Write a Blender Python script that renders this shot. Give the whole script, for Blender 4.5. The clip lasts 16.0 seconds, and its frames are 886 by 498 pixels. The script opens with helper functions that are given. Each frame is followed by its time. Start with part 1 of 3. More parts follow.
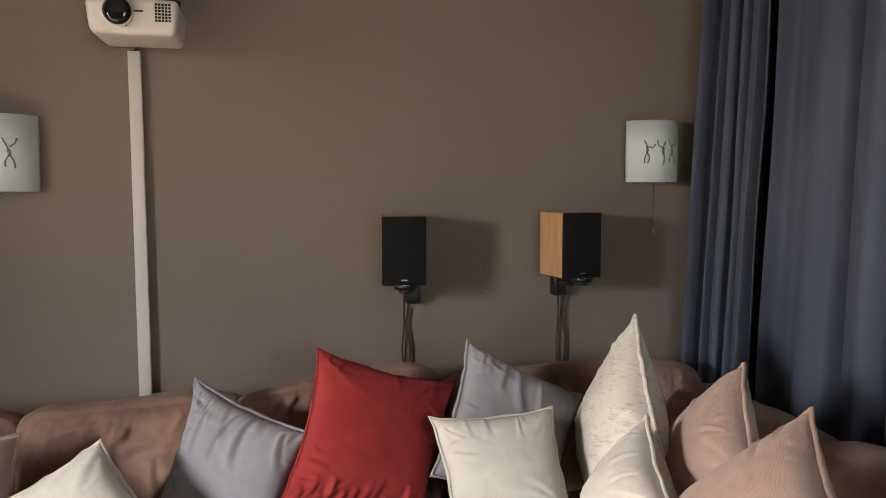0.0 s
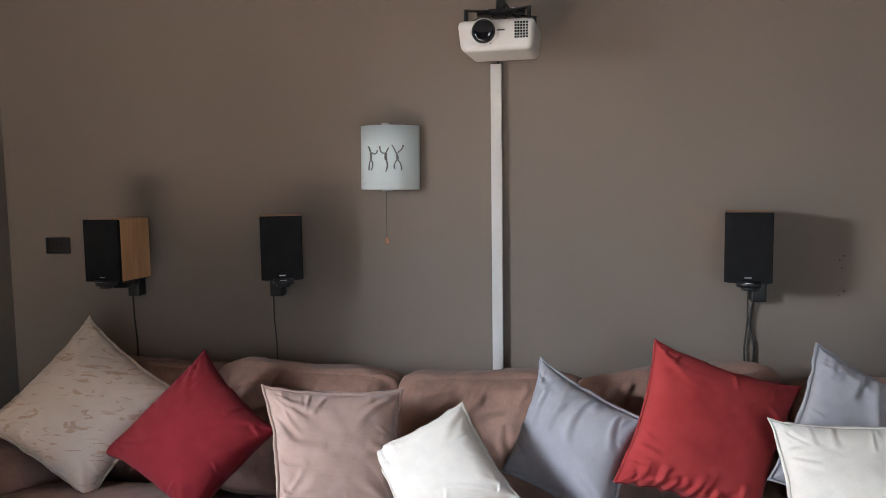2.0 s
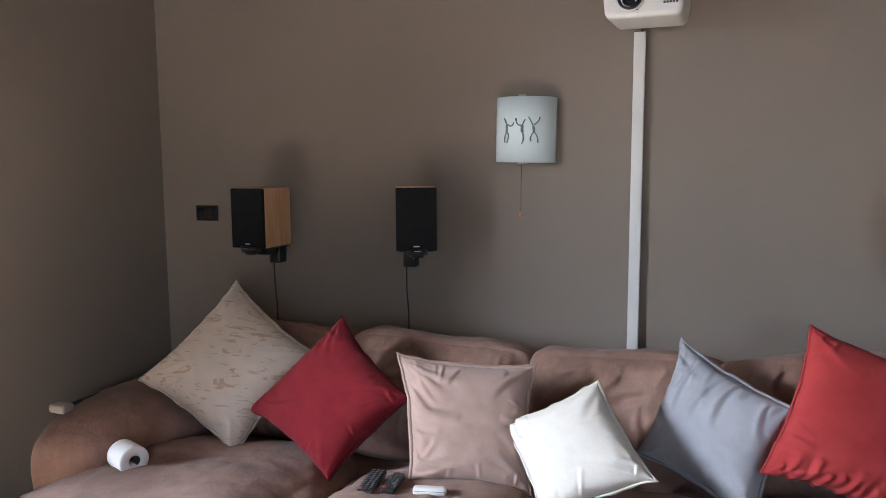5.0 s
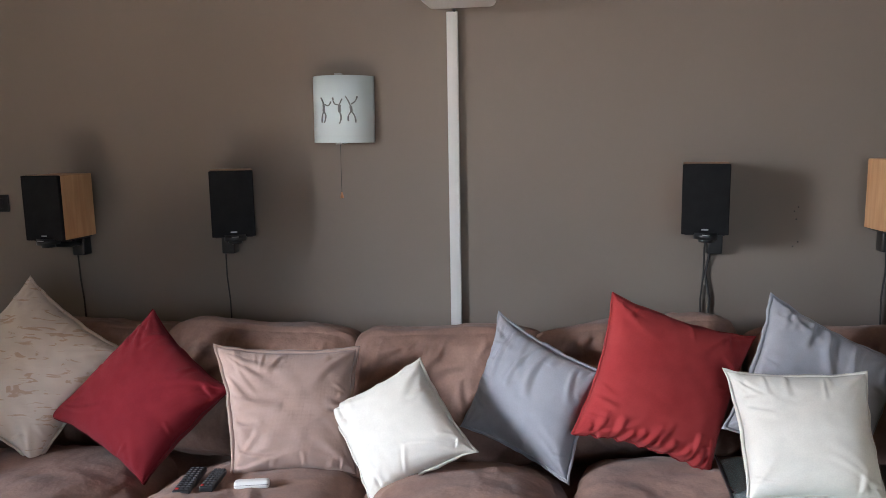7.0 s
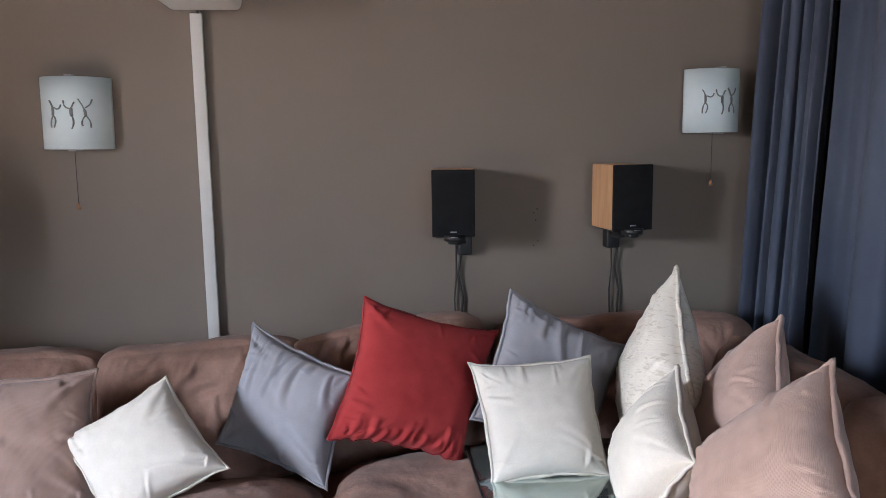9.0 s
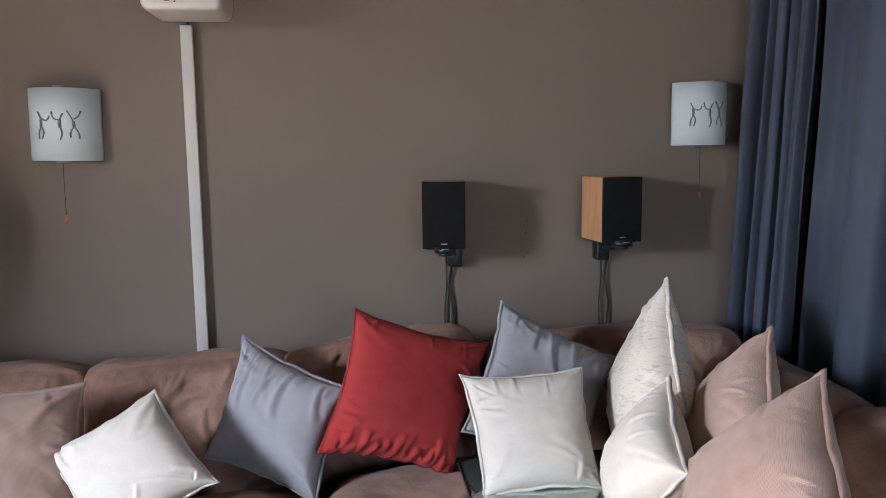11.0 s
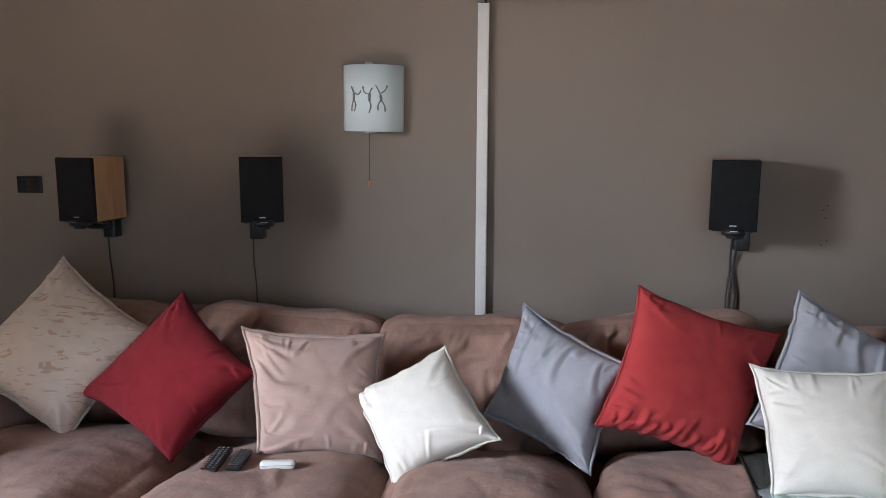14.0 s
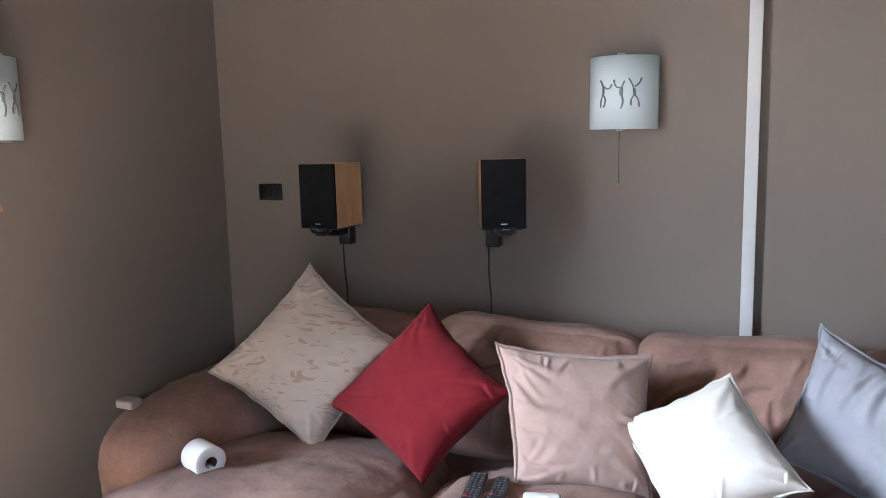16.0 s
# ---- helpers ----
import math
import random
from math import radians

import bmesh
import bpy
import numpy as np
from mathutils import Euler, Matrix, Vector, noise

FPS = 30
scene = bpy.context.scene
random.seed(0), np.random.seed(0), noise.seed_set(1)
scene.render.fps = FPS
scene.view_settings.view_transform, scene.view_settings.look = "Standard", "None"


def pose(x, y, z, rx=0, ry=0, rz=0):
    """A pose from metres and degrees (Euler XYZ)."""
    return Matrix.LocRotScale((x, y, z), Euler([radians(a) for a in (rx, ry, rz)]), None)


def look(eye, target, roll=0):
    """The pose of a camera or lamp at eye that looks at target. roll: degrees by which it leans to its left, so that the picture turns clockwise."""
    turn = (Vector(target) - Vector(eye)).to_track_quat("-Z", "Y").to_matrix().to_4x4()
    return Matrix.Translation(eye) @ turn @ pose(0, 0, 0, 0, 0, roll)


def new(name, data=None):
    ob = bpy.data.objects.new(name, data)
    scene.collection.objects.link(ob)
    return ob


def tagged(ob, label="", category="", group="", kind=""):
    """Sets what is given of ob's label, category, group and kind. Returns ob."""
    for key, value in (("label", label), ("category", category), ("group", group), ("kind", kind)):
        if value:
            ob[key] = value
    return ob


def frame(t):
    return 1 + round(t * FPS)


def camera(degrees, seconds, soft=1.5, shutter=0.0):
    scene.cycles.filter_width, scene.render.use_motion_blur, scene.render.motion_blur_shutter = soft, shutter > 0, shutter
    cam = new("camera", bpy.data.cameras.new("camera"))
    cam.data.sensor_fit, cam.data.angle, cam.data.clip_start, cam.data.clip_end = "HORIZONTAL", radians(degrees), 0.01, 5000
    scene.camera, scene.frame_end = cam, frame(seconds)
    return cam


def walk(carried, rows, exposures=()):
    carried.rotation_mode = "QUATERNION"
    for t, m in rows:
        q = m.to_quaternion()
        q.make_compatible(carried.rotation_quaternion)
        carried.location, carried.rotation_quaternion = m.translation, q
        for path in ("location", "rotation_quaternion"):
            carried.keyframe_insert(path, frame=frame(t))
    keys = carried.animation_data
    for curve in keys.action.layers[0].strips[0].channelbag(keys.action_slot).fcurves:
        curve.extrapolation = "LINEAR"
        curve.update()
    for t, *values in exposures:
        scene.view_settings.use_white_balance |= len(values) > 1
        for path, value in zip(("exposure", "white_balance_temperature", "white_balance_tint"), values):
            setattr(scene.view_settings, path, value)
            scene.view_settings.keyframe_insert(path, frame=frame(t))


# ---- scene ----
cam = camera(60.7, 16.0, 0.6)
PATH = [
    (0, (0.313, 0.695, 1.473), (0.85, 2.614, 1.311), -0.1),
    (0.5, (0.364, 0.601, 1.485), (0.589, 2.581, 1.31), -0.2),
    (1, (0.361, 0.563, 1.499), (0.349, 2.554, 1.313), -0.5),
    (1.5, (0.345, 0.559, 1.496), (0.162, 2.542, 1.311), -0.7),
    (2, (0.313, 0.552, 1.497), (-0.034, 2.514, 1.316), -0.8),
    (2.5, (0.298, 0.545, 1.49), (-0.157, 2.484, 1.31), -0.4),
    (3, (0.276, 0.548, 1.494), (-0.251, 2.468, 1.305), -0.4),
    (3.5, (0.256, 0.551, 1.494), (-0.319, 2.456, 1.3), -0.3),
    (3.7, (0.241, 0.548, 1.487), (-0.354, 2.447, 1.289), -0.2),
    (5.8, (0.258, 0.576, 1.483), (-0.393, 2.447, 1.21), -0.5),
    (6, (0.255, 0.578, 1.488), (-0.353, 2.462, 1.207), -0.5),
    (6.5, (0.288, 0.586, 1.488), (-0.153, 2.516, 1.2), -0.7),
    (7, (0.319, 0.605, 1.484), (0.075, 2.568, 1.187), -1.0),
    (7.5, (0.357, 0.604, 1.476), (0.305, 2.581, 1.179), -1.1),
    (8, (0.383, 0.588, 1.476), (0.484, 2.564, 1.181), -0.9),
    (8.5, (0.411, 0.594, 1.478), (0.64, 2.56, 1.189), -0.7),
    (9, (0.433, 0.599, 1.475), (0.744, 2.554, 1.192), -0.8),
    (11.5, (0.409, 0.603, 1.471), (0.755, 2.557, 1.223), -0.7),
    (12, (0.379, 0.609, 1.461), (0.536, 2.586, 1.202), -0.9),
    (12.5, (0.352, 0.6, 1.466), (0.314, 2.58, 1.188), -0.9),
    (13, (0.329, 0.592, 1.473), (0.159, 2.563, 1.18), -0.5),
    (13.5, (0.31, 0.584, 1.465), (0.074, 2.547, 1.165), 0.0),
    (14, (0.29, 0.584, 1.464), (0.0, 2.538, 1.157), 0.2),
    (14.5, (0.261, 0.588, 1.466), (-0.154, 2.52, 1.155), -0.0),
    (15, (0.173, 0.633, 1.468), (-0.375, 2.533, 1.162), -0.3),
    (15.5, (0.065, 0.684, 1.465), (-0.575, 2.555, 1.167), -0.9),
    (16, (-0.015, 0.744, 1.444), (-0.754, 2.58, 1.156), -1.4),
]
walk(cam, [(t, look(eye, target, roll)) for t, eye, target, roll in PATH],
     [(0, 4.64, 7100, 11), (1.0, 4.77, 6500, 11), (2.0, 4.92, 5950, 9), (3.5, 5.02, 5700, 8), (6, 4.97, 5700, 8), (7.5, 4.91, 5950, 10), (9, 4.80, 5850, 12),
      (11.5, 4.80, 5900, 12), (13.5, 4.90, 5850, 10), (14.5, 4.88, 5750, 9), (16, 5.32, 5500, 8)])


# world, sun and added daylight lamps
world = bpy.data.worlds.new("world")
scene.world = world
world.use_nodes = True
wn = world.node_tree
sky = wn.nodes.new("ShaderNodeTexSky")
sky.sky_type, sky.sun_disc = "NISHITA", False
sky.sun_elevation, sky.sun_rotation = radians(42), radians(-94)
wn.links.new(sky.outputs[0], wn.nodes["Background"].inputs[0])
wn.nodes["Background"].inputs[1].default_value = 0.05


def lamp(name, kind, m, energy, color, **more):
    data = bpy.data.lights.new(name, kind)
    data.energy, data.color = energy, color
    ob = new(name, data)
    ob.matrix_world = m
    return data


sun = lamp("sun", "SUN", look((-5.0, 0.85, 4.5), (0, 1.2, 0)), 5.0, (1.0, 0.95, 0.87))
sun.angle = radians(0.6)
# added area lamp in place of low bright sky outside balcony door beside sofa
day = lamp("sky_panel_lamp", "AREA", look((-4.4, -0.30, 2.30), (-2.3, 0.0, 1.75)), 45.0, (0.95, 0.965, 1.0))
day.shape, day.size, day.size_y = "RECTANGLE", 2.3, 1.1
# added fill lamp in an unseen window opening behind the camera
back = lamp("rear_fill_lamp", "AREA", look((1.5, -2.66, 1.6), (-1.9, 2.6, 1.2)), 1.0, (0.90, 0.95, 1.0))
back.shape, back.size, back.size_y = "RECTANGLE", 1.2, 1.3


# ---- materials
def mat(name, color, rough=0.8, metal=0.0, spec=0.5, sheen=0.0):
    m = bpy.data.materials.new(name)
    m.use_nodes = True
    b = m.node_tree.nodes["Principled BSDF"]
    b.inputs["Base Color"].default_value = (*color, 1)
    b.inputs["Roughness"].default_value = rough
    b.inputs["Metallic"].default_value = metal
    b.inputs["Specular IOR Level"].default_value = spec
    b.inputs["Sheen Weight"].default_value = sheen
    return m


def node(m, kind, **values):
    n = m.node_tree.nodes.new(kind)
    for key, value in values.items():
        n.inputs[key.replace("_", " ")].default_value = value
    return n


def wire(m, a, b):
    m.node_tree.links.new(a, b)


def coords(m, scale=(1, 1, 1)):
    tc, mp = m.node_tree.nodes.new("ShaderNodeTexCoord"), m.node_tree.nodes.new("ShaderNodeMapping")
    mp.inputs["Scale"].default_value = scale
    wire(m, tc.outputs["Object"], mp.inputs["Vector"])
    return mp.outputs[0]


def shade(m):
    return m.node_tree.nodes["Principled BSDF"]


def mottle(m, color, other, scale, low=0.35, high=0.65, stretch=(1, 1, 1), detail=5):
    """Colour that wanders between two tones; returns the ramp and noise."""
    n = node(m, "ShaderNodeTexNoise", Scale=scale, Detail=detail)
    wire(m, coords(m, stretch), n.inputs["Vector"])
    r = m.node_tree.nodes.new("ShaderNodeValToRGB")
    r.color_ramp.elements[0].position, r.color_ramp.elements[1].position = low, high
    r.color_ramp.elements[0].color, r.color_ramp.elements[1].color = (*color, 1), (*other, 1)
    wire(m, n.outputs["Fac"], r.inputs[0])
    wire(m, r.outputs[0], shade(m).inputs["Base Color"])
    return r, n


def relief(m, height, strength, distance):
    b = node(m, "ShaderNodeBump", Strength=strength, Distance=distance)
    wire(m, height, b.inputs["Height"])
    old = shade(m).inputs["Normal"]
    if old.is_linked:
        wire(m, old.links[0].from_socket, b.inputs["Normal"])
    wire(m, b.outputs[0], old)


def grain(m, scale, strength, distance, stretch=(1, 1, 1)):
    n = node(m, "ShaderNodeTexNoise", Scale=scale, Detail=4)
    wire(m, coords(m, stretch), n.inputs["Vector"])
    relief(m, n.outputs["Fac"], strength, distance)


def weave(m, scale, strength, distance):
    """Crossed ribs of a woven cloth."""
    waves = []
    for axis in "XY":
        w = node(m, "ShaderNodeTexWave", Scale=scale, Distortion=0.4, Detail=1.0)
        w.bands_direction = axis
        wire(m, coords(m), w.inputs["Vector"])
        waves.append(w.outputs["Fac"])
    k = m.node_tree.nodes.new("ShaderNodeMath")
    k.operation = "MULTIPLY"
    wire(m, waves[0], k.inputs[0])
    wire(m, waves[1], k.inputs[1])
    relief(m, k.outputs[0], strength, distance)


def fleck(m, scale, dark, light):
    """Fine uneven tone of the yarn or nap over the base colour."""
    old = shade(m).inputs["Base Color"]
    n = node(m, "ShaderNodeTexNoise", Scale=scale, Detail=3)
    wire(m, coords(m), n.inputs["Vector"])
    r = m.node_tree.nodes.new("ShaderNodeValToRGB")
    r.color_ramp.elements[0].position, r.color_ramp.elements[1].position = 0.3, 0.7
    r.color_ramp.elements[0].color, r.color_ramp.elements[1].color = (dark, dark, dark, 1), (light, light, light, 1)
    wire(m, n.outputs["Fac"], r.inputs[0])
    x = m.node_tree.nodes.new("ShaderNodeVectorMath")
    x.operation = "MULTIPLY"
    wire(m, old.links[0].from_socket, x.inputs[0])
    wire(m, r.outputs[0], x.inputs[1])
    wire(m, x.outputs[0], old)


def paint(name, color, other):
    m = mat(name, color, 0.85, spec=0.3)
    mottle(m, color, other, 1.3, 0.3, 0.7)
    grain(m, 160, 0.12, 0.002)
    grain(m, 14, 0.05, 0.01)
    return m


def cloth(name, color, other, scale=7, ribs=260, rough=0.9, sheen=0.25, depth=0.25, fine=0.0012):
    m = mat(name, color, rough, spec=0.12, sheen=sheen)
    mottle(m, color, other, scale, 0.3, 0.7)
    fleck(m, 260, 0.96, 1.035)
    fleck(m, 30, 0.97, 1.03)
    weave(m, ribs, depth, fine)
    grain(m, 700, 0.3, 0.0008)
    grain(m, 45, 0.10, 0.004)
    return m


TAUPE = paint("taupe wall paint", (0.205, 0.170, 0.140), (0.222, 0.185, 0.153))
CEIL = paint("greige ceiling paint", (0.215, 0.19, 0.165), (0.235, 0.21, 0.18))
WOODFLOOR = mat("oak floor", (0.36, 0.28, 0.21), 0.5)
mottle(WOODFLOOR, (0.36, 0.30, 0.24), (0.46, 0.39, 0.325), 5, stretch=(1, 9, 1))
SUEDE = mat("brown suede", (0.12, 0.07, 0.055), 0.95, spec=0.1, sheen=0.1)
mottle(SUEDE, (0.185, 0.107, 0.082), (0.305, 0.188, 0.146), 3.4, 0.30, 0.70, (1, 1, 1), 12)
fleck(SUEDE, 120, 0.94, 1.06)
fleck(SUEDE, 16, 0.90, 1.10)
grain(SUEDE, 420, 0.25, 0.001)
grain(SUEDE, 60, 0.25, 0.004)
grain(SUEDE, 14, 0.45, 0.014)
RED = cloth("red cotton", (0.29, 0.029, 0.031), (0.35, 0.043, 0.043), 9, 180, sheen=0.04, depth=0.35)
CRIMSON = cloth("crimson cotton", (0.155, 0.011, 0.017), (0.19, 0.016, 0.022), 9, 180, sheen=0.04, depth=0.35)
PINK = cloth("dusty pink corduroy", (0.362, 0.247, 0.207), (0.425, 0.300, 0.257), 8, 130, depth=0.34, fine=0.001)
GREY = cloth("blue grey velvet", (0.245, 0.240, 0.262), (0.305, 0.300, 0.325), 6, 170, sheen=0.2, depth=0.2, fine=0.001)
CREAM = cloth("off-white cotton", (0.565, 0.53, 0.47), (0.62, 0.585, 0.525), 6, 190, depth=0.25)
CURTAIN = cloth("slate blue curtain cloth", (0.060, 0.072, 0.104), (0.076, 0.089, 0.126), 3, 300, 0.75, 0.08, 0.15)
BLACK = mat("black plastic", (0.012, 0.012, 0.013), 0.38)
grain(BLACK, 500, 0.06, 0.001)
GRILLE = cloth("black speaker cloth", (0.010, 0.010, 0.011), (0.014, 0.014, 0.015), 20, 500, 0.95, 0.0, 0.3)
BEECH = mat("beech veneer", (0.52, 0.29, 0.14), 0.5)
mottle(BEECH, (0.47, 0.25, 0.115), (0.58, 0.34, 0.175), 14, stretch=(3, 3, 0.35))
WHITE = mat("white plastic", (0.62, 0.605, 0.58), 0.4)
grain(WHITE, 300, 0.04, 0.001)
OPAL = mat("opal white glass", (0.62, 0.70, 0.72), 0.55, spec=0.3)
grain(OPAL, 60, 0.03, 0.002)
INK = mat("grey print", (0.16, 0.17, 0.17), 0.5)
METAL = mat("brushed steel", (0.5, 0.5, 0.5), 0.35, 1.0)
BRASS = mat("amber bead", (0.45, 0.20, 0.09), 0.4)
PAPER = mat("white tissue paper", (0.80, 0.79, 0.77), 0.95)
grain(PAPER, 240, 0.3, 0.001)
CARD = mat("grey card", (0.30, 0.25, 0.22), 0.8)
CORE = mat("brown cardboard", (0.11, 0.075, 0.05), 0.9)
LENS = mat("coated lens glass", (0.008, 0.009, 0.012), 0.06)
RUBBER = mat("grey rubber keys", (0.055, 0.055, 0.06), 0.7)
REDKEY = mat("red key", (0.5, 0.03, 0.02), 0.6)
MIRROR = mat("greenish mirror glass", (0.62, 0.70, 0.67), 0.05, 0.9)
grain(MIRROR, 7, 0.22, 0.008)
CABLE = mat("dark cable sheath", (0.028, 0.025, 0.024), 0.6)
def brocade(name, ground_, figure, scale, low, turn):
    m = mat(name, ground_, 0.5, spec=0.45, sheen=0.15)
    _, n = mottle(m, ground_, figure, scale, low, low + 0.05, (1, 3.4, 1), 8)
    n.inputs["Distortion"].default_value = 1.2
    tc, vr = m.node_tree.nodes.new("ShaderNodeTexCoord"), node(m, "ShaderNodeVectorRotate", Angle=radians(turn))
    mp = n.inputs["Vector"].links[0].from_node
    wire(m, tc.outputs["Object"], vr.inputs["Vector"])
    wire(m, vr.outputs[0], mp.inputs["Vector"])
    relief(m, n.outputs["Fac"], 0.25, 0.004)
    weave(m, 300, 0.2, 0.001)
    return m


GOLD = brocade("beige and gold brocade", (0.56, 0.465, 0.385), (0.43, 0.30, 0.21), 12, 0.575, 55)
IVORY = brocade("ivory and silver brocade", (0.66, 0.62, 0.55), (0.53, 0.48, 0.40), 24, 0.56, 40)


# ---- mesh helpers
def part(name, bm, material, parent=None, label="", smooth=True):
    me = bpy.data.meshes.new(name)
    bmesh.ops.recalc_face_normals(bm, faces=bm.faces)
    bm.to_mesh(me)
    bm.free()
    me.materials.append(material)
    if smooth:
        me.polygons.foreach_set("use_smooth", [True] * len(me.polygons))
    ob = new(name, me)
    if parent is not None:
        ob.parent = parent
    if label:
        ob["label"] = label
    return ob


def thing(name, m, label, category, group="", kind=""):
    ob = new(name)
    ob.empty_display_size = 0.05
    ob.matrix_world = m
    return tagged(ob, label, category, group, kind)


def box(size, at=(0, 0, 0), bevel=0.0, m=None, bm=None, segments=2):
    bm = bm or bmesh.new()
    got = bmesh.ops.create_cube(bm, size=1.0)["verts"]
    bmesh.ops.scale(bm, vec=size, verts=got)
    if bevel:
        edges = list({e for v in got for e in v.link_edges})
        got = bmesh.ops.bevel(bm, geom=edges, offset=bevel, segments=segments, affect="EDGES", profile=0.6)["verts"]
    bmesh.ops.translate(bm, vec=at, verts=got)
    if m:
        bmesh.ops.transform(bm, matrix=m, verts=got)
    return bm


def rod(radius, length, m, bm=None, radius2=None, n=20):
    bm = bm or bmesh.new()
    bmesh.ops.create_cone(bm, cap_ends=True, segments=n, radius1=radius, radius2=radius if radius2 is None else radius2, depth=length, matrix=m)
    return bm


def tube(points, rx, ry=None, closed=False, n=8, bm=None):
    """A tube along points; its section is rx wide across and ry along local up."""
    bm = bm or bmesh.new()
    ry = ry or rx
    pts = [Vector(p) for p in points]
    rings = []
    for i, p in enumerate(pts):
        a = pts[i - 1] if i or closed else p
        b = pts[(i + 1) % len(pts)] if i + 1 < len(pts) or closed else p
        d = (b - a).normalized()
        up = Vector((0, 0, 1)) if abs(d.z) < 0.95 else Vector((0, 1, 0))
        s = d.cross(up).normalized()
        up = s.cross(d)
        rings.append([bm.verts.new(p + s * rx * math.cos(2 * math.pi * k / n) + up * ry * math.sin(2 * math.pi * k / n)) for k in range(n)])
    pairs = list(zip(rings, rings[1:])) + ([(rings[-1], rings[0])] if closed else [])
    for r, q in pairs:
        for k in range(n):
            bm.faces.new((r[k], r[(k + 1) % n], q[(k + 1) % n], q[k]))
    if not closed:
        bm.faces.new(rings[0])
        bm.faces.new(rings[-1][::-1])
    return bm


# ---- the room
YW, XL, XR, YB, H = 3.6, -2.235, 2.42, -2.6, 2.7


def setting(name, bm, material, label, category, m=None):
    ob = part(name, bm, material, smooth=False)
    return tagged(ob, label, category, kind="structure")


DY0, DY1, DH, WT = 0.62, 1.44, 2.00, 0.42
setting("floor", box((XR - XL + 0.7, YW - YB + 0.4, 0.1), ((XL + XR) / 2 - 0.15, (YW + YB) / 2, -0.05)), WOODFLOOR, "warm oak wooden floor of the living room", "floor")
setting("ceiling", box((XR - XL + 0.7, YW - YB + 0.4, 0.1), ((XL + XR) / 2 - 0.15, (YW + YB) / 2, H + 0.05)), CEIL, "plain matt painted ceiling above the room", "ceiling")
setting("wall_north", box((XR - XL + 0.7, 0.2, H), ((XL + XR) / 2 - 0.15, YW + 0.1, H / 2)), TAUPE, "matt taupe painted wall behind the sofa", "wall")
setting("wall_east", box((0.2, YW - YB, H), (XR + 0.1, (YW + YB) / 2, H / 2)), TAUPE, "matt taupe painted wall behind the curtain", "wall")
# thick side wall with the opening of a balcony door
bm = box((WT, YW - DY1, H), (XL - WT / 2, (YW + DY1) / 2, H / 2))
box((WT, DY0 - YB, H), (XL - WT / 2, (DY0 + YB) / 2, H / 2), bm=bm)
box((WT, DY1 - DY0, H - DH), (XL - WT / 2, (DY0 + DY1) / 2, (H + DH) / 2), bm=bm)
setting("wall_west", bm, TAUPE, "matt taupe painted side wall by the sofa arm", "wall")
# unseen south wall; window opening added for the fill lamp, x 0.9 to 2.1
bm = box((0.9 - XL + WT, 0.2, H), ((XL - WT + 0.9) / 2, YB - 0.1, H / 2))
box((XR + 0.2 - 2.1, 0.2, H), ((XR + 0.2 + 2.1) / 2, YB - 0.1, H / 2), bm=bm)
box((1.2, 0.2, 0.9), (1.5, YB - 0.1, 0.45), bm=bm)
box((1.2, 0.2, H - 2.3), (1.5, YB - 0.1, (H + 2.3) / 2), bm=bm)
setting("wall_south", bm, TAUPE, "matt taupe painted wall with an added window opening facing the sofa", "wall")
ob = part("ground", box((60, 60, 0.1), (0, 0, -0.4)), CARD)
tagged(ob, "grey ground outside the open balcony door", "ground", kind="structure")


# ---- soft things
def fold(p, seed, scale):
    return noise.noise(Vector((p[0] * scale + seed * 3.7, p[1] * scale - seed * 1.9, p[2] * scale + seed)))


def strokes(seed, w, h, fan=4, seams=16, gather=0.0, pull=""):
    """Crease lines of a stuffed cover: fans out of the corners and short puckers along the seams."""
    rnd = random.Random(seed * 7 + 3)
    out = []
    for cx in (-1, 1):
        for cy in (-1, 1):
            base = math.atan2(-cy * h, -cx * w)
            for k in range(fan):
                a = base + radians(rnd.uniform(-34, 34))
                out.append((cx * w * 0.47, cy * h * 0.47, a, rnd.uniform(0.07, 0.20), rnd.uniform(0.006, 0.011), rnd.uniform(0.0012, 0.003)))
    for k in range(seams):
        f, side = rnd.uniform(-0.42, 0.42), rnd.choice((0, 1, 2, 3))
        x, y, a = ((f * w, h * 0.47, -90), (f * w, -h * 0.47, 90), (-w * 0.47, f * h, 0), (w * 0.47, f * h, 180))[side]
        out.append((x, y, radians(a + rnd.uniform(-30, 30)), rnd.uniform(0.03, 0.10), rnd.uniform(0.004, 0.008), rnd.uniform(0.002, 0.005)))
    if pull:
        # long tension folds drawn in from one side
        for k in range(9):
            f = (k + rnd.uniform(0.1, 0.9)) / 9 - 0.5
            x, y, a = {"right": (w * 0.47, f * h, 180), "top": (f * w, h * 0.47, -90), "left": (-w * 0.47, f * h, -20)}[pull]
            out.append((x, y, radians(a + rnd.uniform(-22, 22)), rnd.uniform(0.06, 0.19), rnd.uniform(0.006, 0.011), rnd.uniform(0.004, 0.008)))
    if gather:
        for k in range(13):
            f = (k + rnd.uniform(0, 0.7)) / 13 - 0.5
            out.append((f * w, -h * 0.48, radians(90 + rnd.uniform(-25, 25)), rnd.uniform(0.04, 0.09), rnd.uniform(0.006, 0.010), gather))
    return out


